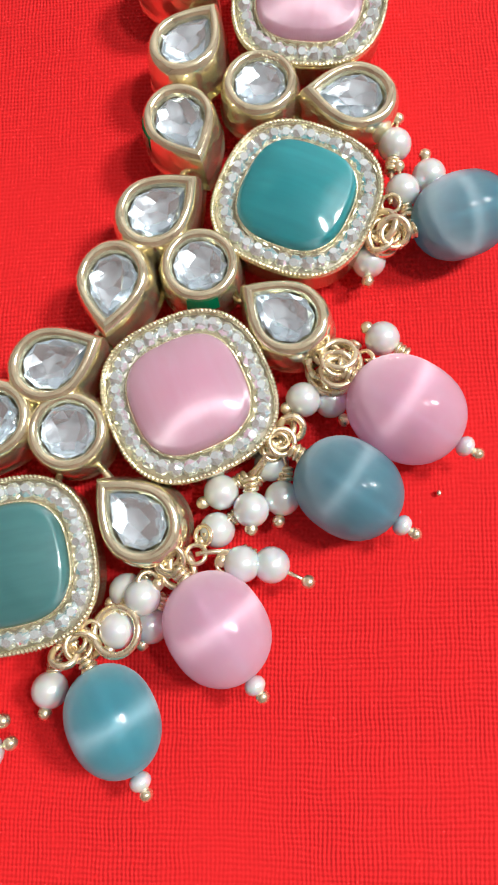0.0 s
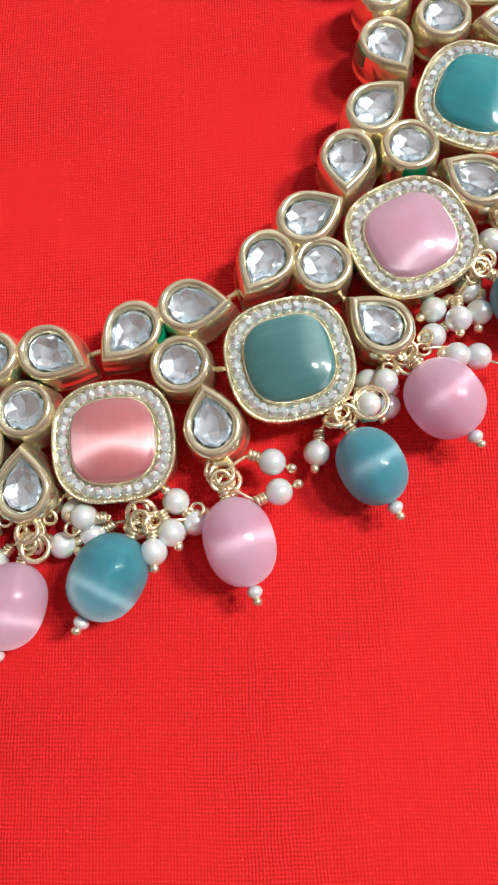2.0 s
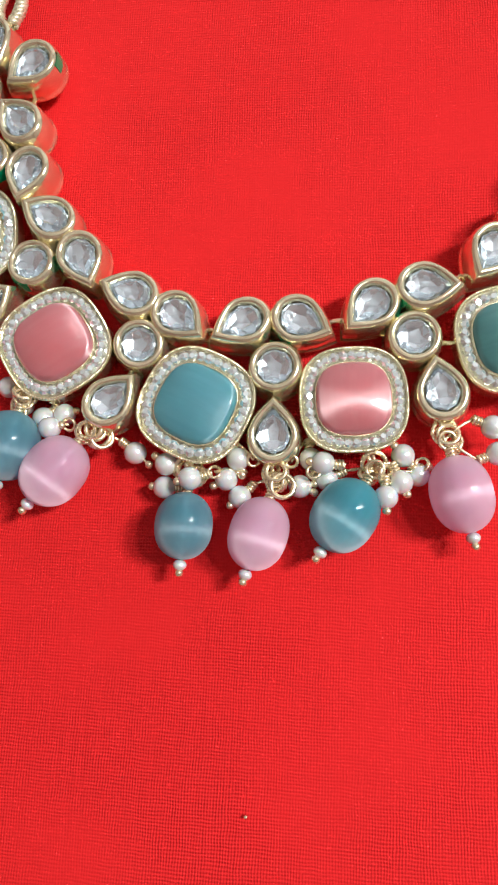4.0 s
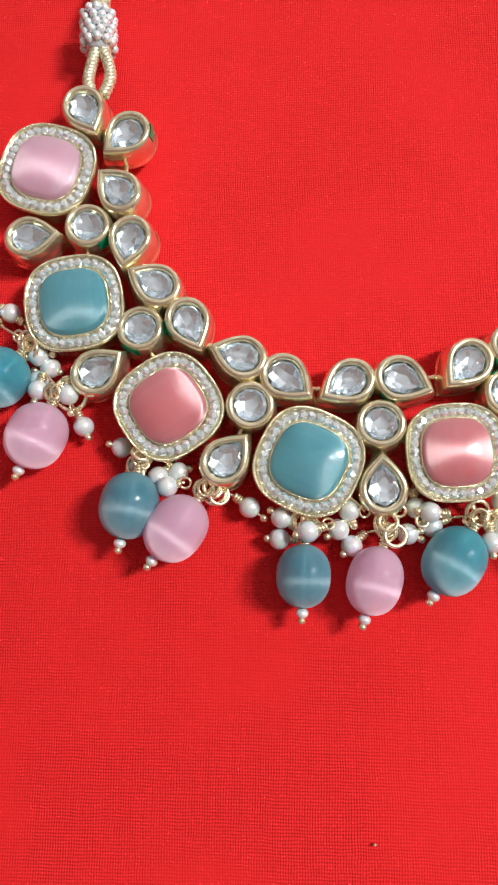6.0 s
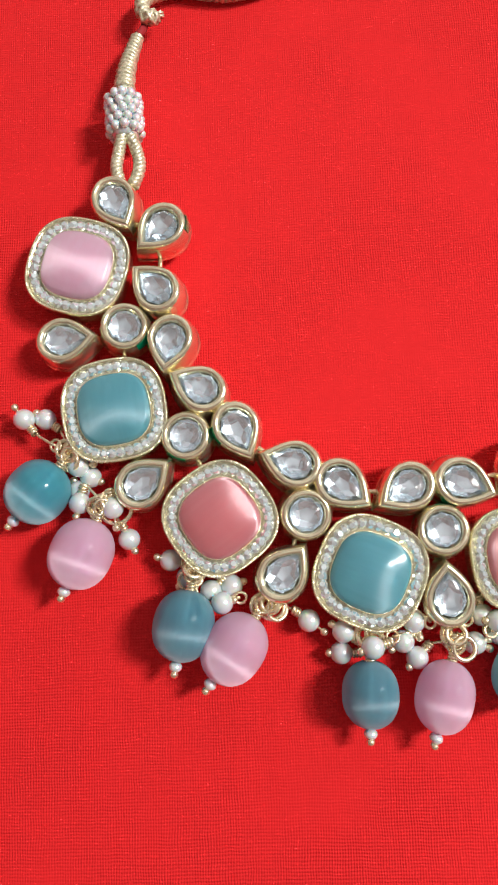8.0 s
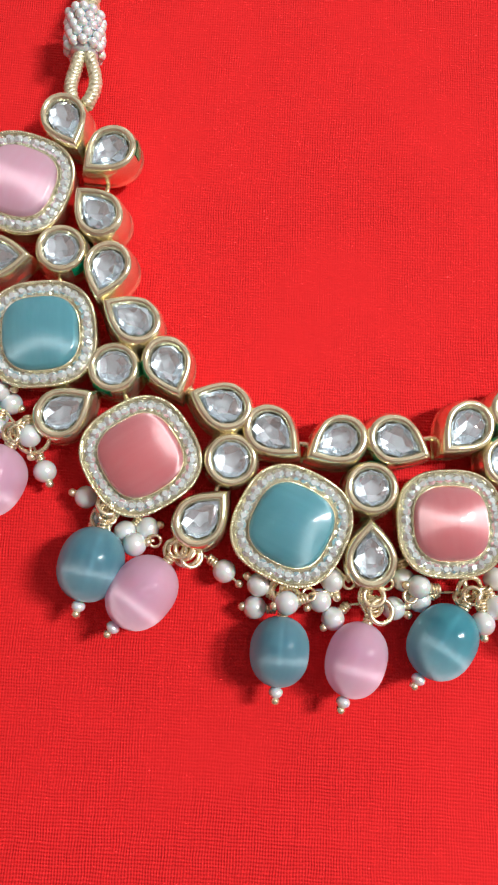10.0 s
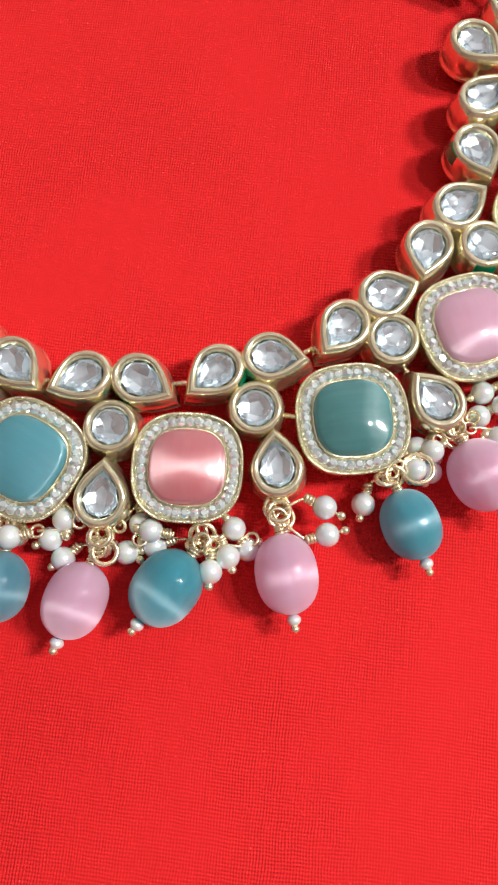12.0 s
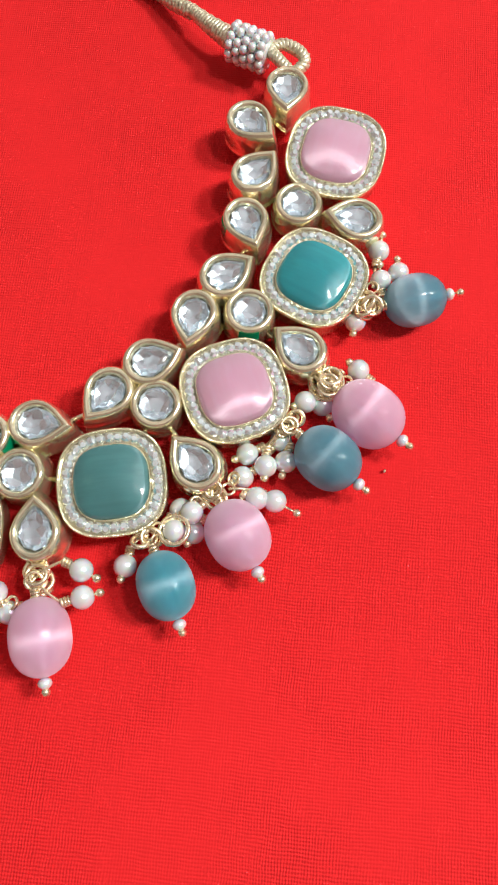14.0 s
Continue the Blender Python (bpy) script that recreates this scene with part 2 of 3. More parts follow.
# ---- the room ----
def box(name, x0, y0, z0, x1, y1, z1, mat, parent=None):
    bm = bmesh.new()
    bmesh.ops.create_cube(bm, size=1.0, matrix=Matrix.LocRotScale(((x0 + x1) / 2, (y0 + y1) / 2, (z0 + z1) / 2), None, (x1 - x0, y1 - y0, z1 - z0)))
    me = bpy.data.meshes.new(name)
    bm.to_mesh(me)
    bm.free()
    me.materials.append(mat)
    ob = new(name, me)
    ob.parent = parent
    return ob


X0, X1, Y0, Y1 = CX - ROOM_X, CX + ROOM_X, CY - ROOM_Y, CY + ROOM_Y
FZ = -0.006
tagged(box("floor", X0 - 0.1, Y0 - 0.1, FZ - 0.1, X1 + 0.1, Y1 + 0.1, FZ, FLOOR), "plain floor under the red cloth", "floor", kind="structure")
tagged(box("ceiling", X0 - 0.1, Y0 - 0.1, ROOM_Z, X1 + 0.1, Y1 + 0.1, ROOM_Z + 0.1, PLASTER), "pale plaster ceiling", "ceiling", kind="structure")
# west and south: unseen, added brown so foil facets mirror dark patches
tagged(box("unseen_wall_west", X0 - 0.1, Y0 - 0.1, FZ, X0, Y1 + 0.1, ROOM_Z, MIRRORED_DARK), "unseen brown wall added to put dark reflections in the stones", "wall", kind="structure")
tagged(box("unseen_wall_south", X0, Y0 - 0.1, FZ, X1, Y0, ROOM_Z, MIRRORED_DARK), "unseen brown wall added to put dark reflections in the stones", "wall", kind="structure")
tagged(box("wall_north", X0, Y1, FZ, X1, Y1 + 0.1, ROOM_Z, WALL), "plain painted wall", "wall", kind="structure")


def window_wall():
    bm = bmesh.new()
    a0, a1, b0, b1 = WIN_Y - WIN_W / 2, WIN_Y + WIN_W / 2, WIN_Z - WIN_H / 2, WIN_Z + WIN_H / 2
    for y0, y1, z0, z1 in ((Y0 - 0.1, a0, FZ, ROOM_Z), (a1, Y1 + 0.1, FZ, ROOM_Z), (a0, a1, FZ, b0), (a0, a1, b1, ROOM_Z)):
        bmesh.ops.create_cube(bm, size=1.0, matrix=Matrix.LocRotScale((X1 + 0.05, (y0 + y1) / 2, (z0 + z1) / 2), None, (0.1, y1 - y0, z1 - z0)))
    me = bpy.data.meshes.new("wall_east")
    bm.to_mesh(me)
    bm.free()
    me.materials.append(WALL)
    return tagged(new("wall_east", me), "plain painted wall with a window opening", "wall", kind="structure")


window_wall()


def cloth():
    """One sheet of red cloth with low soft swells."""
    nx, ny, size = 150, 150, 1.5
    verts, faces = [], []
    for j in range(ny + 1):
        for i in range(nx + 1):
            # finer towards the middle
            u, v = 2 * i / nx - 1, 2 * j / ny - 1
            x, y = CX + size / 2 * u * (0.35 + 0.65 * abs(u)), CY + size / 2 * v * (0.35 + 0.65 * abs(v))
            z = 0.00035 * noise.noise(Vector((x * 22, y * 22, 0.3))) + 0.0001 * noise.noise(Vector((x * 120, y * 60, 2.0)))
            verts.append((x, y, z - 0.0004))
    for j in range(ny):
        for i in range(nx):
            k = j * (nx + 1) + i
            faces.append((k, k + 1, k + nx + 2, k + nx + 1))
    me = bpy.data.meshes.new("red_cloth")
    me.from_pydata(verts, [], faces)
    for p in me.polygons:
        p.use_smooth = True
    me.materials.append(CLOTH)
    ob = tagged(new("red_cloth", me), "bright red woven cloth spread flat under the necklace", "cloth", kind="structure")
    thick = ob.modifiers.new("thickness", "SOLIDIFY")
    thick.thickness, thick.offset = 0.005, -1
    return ob


cloth()

# ---- the necklace ----
necklace = tagged(new("necklace"), "gold kundan necklace with pink and teal stones on red cloth", "necklace")


def rope_rim(bm, a, z, r, ticks, power=2.65, tilt=0.6):
    """A twisted wire edge round a cushion outline."""
    n, sides = ticks * 4, 6
    path = cushion(a, n, power)
    loops = []
    for i, (x, y) in enumerate(path):
        (xa, ya), (xb, yb) = path[i - 1], path[(i + 1) % n]
        t = Vector((xb - xa, yb - ya, 0)).normalized()
        out = Vector((t.y, -t.x, 0))
        loop = []
        for k in range(sides):
            ang = 2 * math.pi * k / sides
            swell = r * (1 + 0.30 * math.cos(2 * math.pi * i / 4 + tilt * ang))
            loop.append(Vector((x, y, z)) + swell * (math.cos(ang) * out + math.sin(ang) * Vector((0, 0, 1))))
        loops.append(loop)
    rings(bm, loops, cyclic=True)


HALF = 8.5


def medallion_meshes():
    bm = bmesh.new()
    profile = ((2.8, 0.0), (2.6, 1.7), (0.6, 2.2), (0.15, 2.6), (0.15, 5.1), (0.0, 5.3), (0.0, 5.8), (0.4, 5.95), (0.5, 5.5), (2.42, 5.5), (2.48, 6.0), (2.74, 6.05), (2.84, 5.4))
    rings(bm, [flat(cushion(HALF - d), z) for d, z in profile], True, True)
    frame_mesh = mesh_of("medallion", bm, GOLD)
    bm = bmesh.new()
    rope_rim(bm, HALF - 0.22, 5.95, 0.25, 128)
    outer = mesh_of("twisted_rim", bm, GOLD)
    bm = bmesh.new()
    rope_rim(bm, HALF - 2.6, 6.08, 0.16, 100)
    inner = mesh_of("stone_rim", bm, GOLD)
    bm = bmesh.new()
    # upright girdle, a rounded shoulder and a broad, gently domed top
    loops = [flat(cushion(5.72, power=2.9), 5.3), flat(cushion(5.74, power=2.9), 6.2)]
    for k in range(1, 7):
        q = math.pi / 2 * k / 7
        loops.append(flat(cushion(4.94 + 0.8 * math.cos(q), power=2.85), 6.2 + 1.0 * math.sin(q)))
    for k in range(1, 12):
        q = 1 - k / 12
        loops.append(flat(cushion(4.94 * q, power=2.1 + 0.75 * q), 7.2 + 1.0 * (1 - q * q)))
    rings(bm, loops, True, True)
    stone = bm
    bm = bmesh.new()
    for z, r, off in ((0.0, 0.92, 0.0), (0.32, 0.9, 0.0), (0.86, 0.42, 0.5)):
        for k in range(8):
            a = (k + off) * math.pi / 4
            bm.verts.new((r * math.cos(a), r * math.sin(a), z))
    bm.verts.ensure_lookup_table()
    v = bm.verts
    for k in range(8):
        n = (k + 1) % 8
        bm.faces.new((v[k], v[n], v[8 + n], v[8 + k]))
        bm.faces.new((v[8 + k], v[8 + n], v[16 + k]))
        bm.faces.new((v[16 + k], v[8 + n], v[16 + n]))
    bm.faces.new([v[16 + k] for k in range(8)])
    crystal = mesh_of("rhinestone", bm, CRYSTAL, smooth=False)
    bm = bmesh.new()
    rings(bm, [flat(cushion(HALF - d), z) for d, z in ((0.5, 5.45), (0.54, 5.62), (2.38, 5.62), (2.42, 5.45))])
    channel = mesh_of("channel", bm, SILVER)
    return frame_mesh, outer, inner, stone, crystal, channel


MED_FRAME, MED_OUTER, MED_INNER, stone_bm, RHINESTONE, MED_CHANNEL = medallion_meshes()
STONES = {}
for key, mat in (("pink", PINK), ("rose", ROSE), ("teal", TEAL), ("sky", SKY), ("sage", SAGE)):
    STONES[key] = mesh_of("cabochon_" + key, stone_bm.copy(), mat)
stone_bm.free()

# x, y, turn in the plane, colour, direction of the stone's fibres, tilt, lift
MEDALLIONS = [
    (-117.4, 39.6, -16, "pink", 90, 0, 0), (-111.4, 14.8, 8, "sky", 80, 0, 0), (-94.9, -3.2, 35, "rose", 40, 0, 0),
    (-72.1, -12.4, -25, "sky", 0, 0, 0), (-48.7, -11.1, 4, "rose", 90, 0, 0), (-25.8, -1.4, 12, "sage", 0, 0, 0),
    (-9.0, 14.6, 23, "pink", 70, 0, 0), (1.9, 34.9, -25, "teal", 0, 0, 0), (3.9, 58.3, -9, "pink", 85, 5, 0.9),
]
STONE_LABEL = {"pink": "pale pink cat's-eye cabochon", "rose": "rose pink cat's-eye cabochon with a silky band",
               "teal": "deep teal cat's-eye cabochon", "sky": "pale blue-green cat's-eye cabochon", "sage": "grey-green cat's-eye cabochon"}


def medallion(x, y, turn, colour, fibre, tilt, lift):
    size = 1.0 if x < -60 else 0.94 if x < -40 else 0.97      # hand-made: not all of one size
    stand = at(x, y, 0.1 + lift, 0, tilt) @ at(0, 0, 0, turn) @ Matrix.Diagonal((size, size, 1, 1))
    body = place("medallion", MED_FRAME, necklace, stand, "cushion-shaped gold medallion ringed with rhinestones")
    place("twisted_rim", MED_OUTER, body)
    place("stone_rim", MED_INNER, body)
    place("channel", MED_CHANNEL, body, label="silver rhinestone channel")
    place("cabochon", STONES[colour], body, at(0, 0, 0, 90 if 45 < fibre < 135 else 0), STONE_LABEL[colour])
    count = 34
    path = cushion(HALF - 1.46, 720)
    lengths = [0.0]
    for i in range(720):
        lengths.append(lengths[-1] + (Vector(path[(i + 1) % 720]) - Vector(path[i])).length)
    for k in range(count):
        want = lengths[-1] * (k + 0.5) / count
        i = next(j for j in range(721) if lengths[j] >= want) % 720
        px, py = path[i]
        place("rhinestone", RHINESTONE, body, at(px, py, 5.62 + random.uniform(-0.06, 0.06), random.uniform(0, 45), random.uniform(-16, 16), random.uniform(-16, 16)))


for row in MEDALLIONS:
    medallion(*row)


def kundan_meshes(name, outline):
    """Gold bezel, foil bed with facets and a clear domed glass."""
    bm = bmesh.new()
    profile = ((1.7, 0.0), (1.5, 1.5), (0.4, 1.75), (0.0, 2.05), (0.0, 2.5), (0.3, 2.75), (0.12, 3.3), (0.3, 5.2), (0.52, 6.05), (0.8, 6.48), (1.15, 6.62), (1.46, 6.5), (1.64, 6.2), (1.8, 5.6), (1.86, 3.9))
    rings(bm, [flat(outline(d), z) for d, z in profile], True, True)
    bezel = mesh_of(name, bm, GOLD)
    bm = bmesh.new()
    outer = outline(1.8)
    n = len(outer)
    step = 4
    ring0 = [bm.verts.new((x, y, 5.8)) for x, y in outer[::step]]
    mid = outline(2.35)
    ring1 = [bm.verts.new((*mid[(i + step // 2) % n], 5.5 + 0.07 * math.sin(i * 1.7))) for i in range(0, n, step)]
    core = outline(3.2)
    ring2 = [bm.verts.new((core[i][0] * 0.9, core[i][1] * 0.9, 5.24 + 0.05 * math.sin(i * 2.3))) for i in range(0, n, step * 2)]
    pit = bm.verts.new((sum(p[0] for p in core) / n, 0, 5.13))
    m = len(ring0)
    for k in range(m):
        q = (k + 1) % m
        bm.faces.new((ring0[k], ring0[q], ring1[k]))
        bm.faces.new((ring1[k], ring0[q], ring1[q]))
    c = len(ring2)
    for k in range(c):
        q = (k + 1) % c
        bm.faces.new((ring1[(2 * k) % m], ring1[(2 * k + 1) % m], ring2[k]))
        bm.faces.new((ring1[(2 * k + 1) % m], ring1[(2 * k + 2) % m], ring2[q]))
        bm.faces.new((ring2[k], ring1[(2 * k + 1) % m], ring2[q]))
        bm.faces.new((ring2[k], ring2[q], pit))
    foil = mesh_of("foil_bed", bm, FOIL, smooth=False)
    bm = bmesh.new()
    loops = [flat(outline(1.76), 5.85)]
    for k in range(9):
        q = 1 - k / 9
        loops.append(flat(outline(1.78 + 2.3 * (1 - q)), 5.95 + 0.5 * (1 - q * q)))
    rings(bm, loops, False, True)
    glass = mesh_of("glass_stone", bm, GLASS)
    return bezel, foil, glass


def green_edge(outline, start, span):
    """A lick of enamel on the shoulder of a bezel."""
    bm = bmesh.new()
    n = len(outline(0.2))
    idx = [(start + k) % n for k in range(span)]
    rows = []
    for d, z in ((0.2, 4.4), (0.3, 5.5), (0.48, 6.26)):
        loop = outline(d - 0.05)
        rows.append([bm.verts.new((*loop[i], z + 0.02)) for i in idx])
    for a, b in zip(rows, rows[1:]):
        for k in range(span - 1):
            bm.faces.new((a[k], a[k + 1], b[k + 1], b[k]))
    return bm


DROP_SET = kundan_meshes("kundan_drop", drop)
DISC_SET = kundan_meshes("kundan_round", disc)


def kundan(kind, meshes, x, y, turn, label, tip=(0, 0), z=0.1, tall=1.0):
    bezel = place(kind, meshes[0], necklace, at(x, y, z, turn, *tip) @ Matrix.Diagonal((1, 1, tall, 1)), label)
    place("foil_bed", meshes[1], bezel)
    place("glass_stone", meshes[2], bezel).visible_shadow = False
    return bezel


# x, y, direction of the point
INNER_CHAIN = [
    (-5.3, 69.5, -86), (-10.3, 62.5, -38), (-9.0, 53.0, 54), (-9.5, 43.0, -65), (-12.2, 34.3, 40), (-16.3, 25.6, -95),
    (-22.2, 18.5, 26), (-29.1, 11.7, -120), (-37.5, 6.2, -1), (-47.0, 2.9, -132), (-56.3, 0.9, -24), (-66.1, -0.3, -149),
    (-74.9, 0.7, -41), (-84.1, 4.8, 162), (-91.7, 10.5, -67), (-98.5, 17.7, 152), (-101.9, 25.1, -102), (-104.2, 35.3, 133),
    (-103.8, 45.5, -137), (-110.6, 50.4, -64),
]
OUTER_DROPS = [
    (7.2, 46.2, 174), (0.4, 22.4, 142), (-14.2, 3.2, 136), (-35.8, -9.0, 101), (-60.4, -15.7, 92), (-85.1, -11.9, 49),
    (-106.8, 3.4, 37), (-119.1, 26.8, 5),
]
ROUNDS = [
    (-1.7, 47.9), (-8.2, 27.8), (-21.1, 11.4), (-39.9, -1.3), (-60.2, -6.7), (-81.7, -2.8), (-99.6, 9.8), (-109.9, 28.6),
]

for k, (x, y, turn) in enumerate(INNER_CHAIN):
    b = kundan("kundan_drop", DROP_SET, x, y, turn, "pear-shaped foiled glass in a gold bezel",
               (random.uniform(-4, 4), random.uniform(-4, 4)), tall=1.1)
    if k in (3, 9, 14, 18):
        part("enamel", green_edge(drop, {3: 26, 9: 12, 14: 27, 18: 14}[k], 5), ENAMEL, b, "green enamel lick")
for k, (x, y, turn) in enumerate(OUTER_DROPS):
    kundan("kundan_drop", DROP_SET, x, y, turn, "pear-shaped foiled glass in a gold bezel", (random.uniform(-4, 4), random.uniform(-4, 4)))
for k, (x, y) in enumerate(ROUNDS):
    b = kundan("kundan_round", DISC_SET, x, y, random.uniform(0, 90), "round foiled glass in a gold bezel", (random.uniform(-4, 4), random.uniform(-4, 4)))
    if k in (1, 4, 6, 7):
        part("enamel", green_edge(disc, {1: 24, 4: 4, 6: 16, 7: 33}[k], 6), ENAMEL, b, "green enamel lick")

# ---- bead drops ----
# x, y, direction of the free end, length, width, distance of the end ball
BEADS = [
    (-123.9, 2.1, -132, 10.5, 9.9, 7.2), (-116.9, -7.9, -116, 11.3, 9.9, 7.5), (-101.1, -19.4, -103, 11.0, 9.5, 7.4), (-93.4, -23.1, -127, 11.4, 9.5, 7.7),
    (-73.1, -30.5, -93, 10.0, 8.6, 6.9), (-62.0, -31.2, -106, 10.9, 8.7, 7.3), (-49.6, -28.1, -122, 11.3, 9.4, 7.5), (-33.1, -24.4, -75, 11.3, 8.9, 7.6),
    (-16.1, -15.6, -64, 10.3, 8.35, 7.1), (-6.4, -7.4, -56, 10.8, 9.4, 7.3), (6.1, 5.4, -36, 10.7, 9.2, 7.5), (11.8, 12.8, -34, 11.6, 9.9, 7.9),
    (18.5, 32.9, 17, 10.1, 8.6, 7.7),
]


def bead_drop(x, y, turn, length, width, reach, mat, label):
    bm = bmesh.new()
    n, sides, loops = 20, 28, []
    for k in range(1, n):
        s = -math.cos(math.pi * k / n)
        r = width / 2 * (1 - abs(s) ** 2.35) ** 0.5
        loops.append([(s * length / 2, r * math.cos(2 * math.pi * j / sides), r * math.sin(2 * math.pi * j / sides)) for j in range(sides)])
    rings(bm, loops, True, True)
    z = width / 2 + 0.05
    body = part("bead_drop", bm, mat, necklace, label, at(x, y, z, turn, 0, 3))
    bm = bmesh.new()
    tube(bm, [(-length / 2 + 0.4, 0, 0), (length / 2 - 0.4, 0, 0)], 0.42, 8)
    part("drill_hole", bm, BORE, body, "pale drill hole along the bead")
    bm = bmesh.new()
    ball(bm, (length / 2 + 0.75, 0, 0), 1.0, 14, 9, (0.85, 1.05, 1.05))
    part("seed_pearl", bm, PEARL, body, "tiny white seed pearl")
    bm = bmesh.new()
    ball(bm, (max(reach, length / 2 + 1.9), 0, 0), 0.68, 12, 8)
    tube(bm, [(length / 2, 0, 0), (length / 2 + 1.9, 0, 0)], 0.22, 6)
    part("end_ball", bm, GOLD_WIRE, body, "small gold end ball")
    bm = bmesh.new()
    coil(bm, (-length / 2 - 1.1, 0, 0), (1, 0, 0), 0.62, 0.26, 3, 0.5)
    tube(bm, ring_points((-length / 2 - 2.3, 0, 0.2), (0.2, random.uniform(-0.6, 0.6), 1), 1.25), 0.27, 7, True)
    part("wire_loop", bm, GOLD_WIRE, body, "wrapped gold wire loop")


for k, (x, y, turn, length, width, reach) in enumerate(BEADS):
    if k % 2:
        bead_drop(x, y, turn, length, width, reach, PINK_BEAD, "pink cat's-eye glass bead on a wrapped pin")
    else:
        slate = k in (2, 4, 10, 12)
        bead_drop(x, y, turn, length, width, reach, SLATE_BEAD if slate else BLUE_BEAD,
                  "slate blue cat's-eye glass bead on a wrapped pin" if slate else "teal cat's-eye glass bead on a wrapped pin")

# ---- pearls: x, y, direction of the end ball, its distance, height of the middle ----
PEARLS_A = [
    (-126.9, 14.3, 127, 2.6, 3.4), (-123.7, 14.4, 142, 1.9, 2.2), (-117.7, 6.1, 5, 2.5, 4.0), (-116.1, 4.4, -25, 1.9, 2.3), (-117.5, 0.1, -104, 2.2, 3.8),
    (-118.1, 2.3, 116, 1.9, 2.0), (-112.0, -0.9, -79, 3.2, 4.6), (-109.9, -5.9, -64, 2.1, 2.2), (-103.3, -9.5, 165, 2.2, 2.0), (-100.7, -12.3, -134, 1.9, 1.9),
    (-93.6, -13.8, 18, 2.0, 2.2), (-95.1, -16.3, 12, 1.9, 4.0), (-96.9, -14.5, -138, 1.9, 2.4), (-81.7, -19.6, -37, 2.9, 2.4),
]
PEARLS_B = [
    (-76.5, -21.3, 146, 2.1, 3.4), (-72.4, -23.6, -164, 1.9, 5.4), (-76.9, -24.7, 178, 1.9, 2.0), (-65.6, -20.2, -73, 2.5, 3.4), (-67.3, -23.2, -149, 2.2, 2.8),
    (-65.2, -25.8, -136, 1.9, 2.2), (-56.2, -23.9, -22, 2.3, 2.4), (-54.7, -19.7, -81, 2.3, 2.4), (-52.9, -20.5, 176, 1.9, 4.2), (-52.3, -22.6, -155, 1.9, 2.2),
    (-41.2, -18.9, 131, 1.9, 3.2), (-38.9, -21.6, 38, 2.0, 2.4), (-41.6, -23.0, -63, 1.9, 4.4), (-43.8, -25.3, -86, 2.0, 5.0), (-28.6, -14.6, -21, 2.6, 4.8),
    (-27.9, -18.4, 20, 2.6, 4.6),
]
PEARLS_C = [
    (-22.8, -13.3, -100, 2.1, 2.4), (-15.5, -4.1, -143, 1.9, 2.4), (-13.6, -4.6, 39, 1.9, 4.0), (-15.9, -7.6, -112, 1.9, 4.0), (-13.2, -7.4, -113, 1.9, 2.0),
    (-6.6, 1.7, -145, 1.9, 2.6), (-4.1, -1.6, 170, 1.9, 4.0), (-1.3, -1.7, -25, 3.8, 3.6), (-6.2, 5.4, -150, 2.1, 2.6), (-3.2, 3.6, -90, 1.9, 3.4),
    (-0.2, 4.7, -99, 2.3, 2.6), (-1.2, 8.2, 46, 1.9, 2.0), (2.1, 14.4, -152, 1.9, 3.4), (4.9, 14.5, -58, 2.4, 2.2), (5.6, 18.1, -132, 1.9, 2.4),
    (10.2, 20.6, 142, 1.9, 3.0), (9.3, 29.3, -96, 2.3, 2.4), (13.0, 36.6, 96, 2.8, 3.2), (16.0, 38.7, 97, 2.4, 2.4), (12.5, 42.1, 81, 3.0, 3.0),
]

bm = bmesh.new()
ball(bm, (0, 0, 0), 1.78, 20, 12)
PEARL_MESH = mesh_of("pearl", bm, PEARL)


def bead_top(k):
    x, y, turn, length = BEADS[k][:4]
    r = length / 2 + 2.6
    return Vector((x - r * math.cos(radians(turn)), y - r * math.sin(radians(turn)), 4.8))


TOPS = [bead_top(k) for k in range(len(BEADS))]


def pearl_pin(x, y, turn, reach, z):
    body = place("pearl", PEARL_MESH, necklace, at(x, y, z, turn), "small ivory pearl on a wrapped gold pin")
    bm = bmesh.new()
    ball(bm, (reach, 0, 0.1), 0.68, 12, 8)
    tube(bm, [(1.2, 0, 0), (reach, 0, 0.1)], 0.2, 6)
    part("end_ball", bm, GOLD_WIRE, body, "small gold end ball")
    bm = bmesh.new()
    coil(bm, (-1.7, 0, 0), (-1, 0, 0), 0.58, 0.26, 3, 0.5)
    # stem to the nearest ring
    here = Vector((x, y, z))
    goal = min(TOPS, key=lambda p: (p - here).length)
    local = at(x, y, z, turn).inverted() @ (goal * MM) / MM
    a = Vector((-3.0, 0, 0))
    far = local - a
    if far.length > 4.5:
        local = a + far * 4.5 / far.length
    middle = (a + local) / 2 + Vector((-0.6, 0, 0.5))
    pts = [(1 - s) ** 2 * a + 2 * s * (1 - s) * middle + s * s * local for s in (k / 8 for k in range(9))]
    tube(bm, pts, 0.24, 6)
    tube(bm, ring_points(local, (random.uniform(-0.5, 0.5), random.uniform(-0.5, 0.5), 1), 0.95, 16), 0.25, 6, True)
    part("wire_loop", bm, GOLD_WIRE, body, "wrapped gold wire loop")


for row in PEARLS_A + PEARLS_B + PEARLS_C:
    pearl_pin(*row)


# ---- jump rings that hang the drops: x, y, height, radius, lean ----
def jump_ring(x, y, z, r, lean, turn):
    bm = bmesh.new()
    tube(bm, ring_points((0, 0, 0), (math.sin(radians(lean)), 0, math.cos(radians(lean))), r, 26), 0.37, 8, True)
    part("jump_ring", bm, GOLD_WIRE, necklace, "open gold jump ring", at(x, y, z, turn))


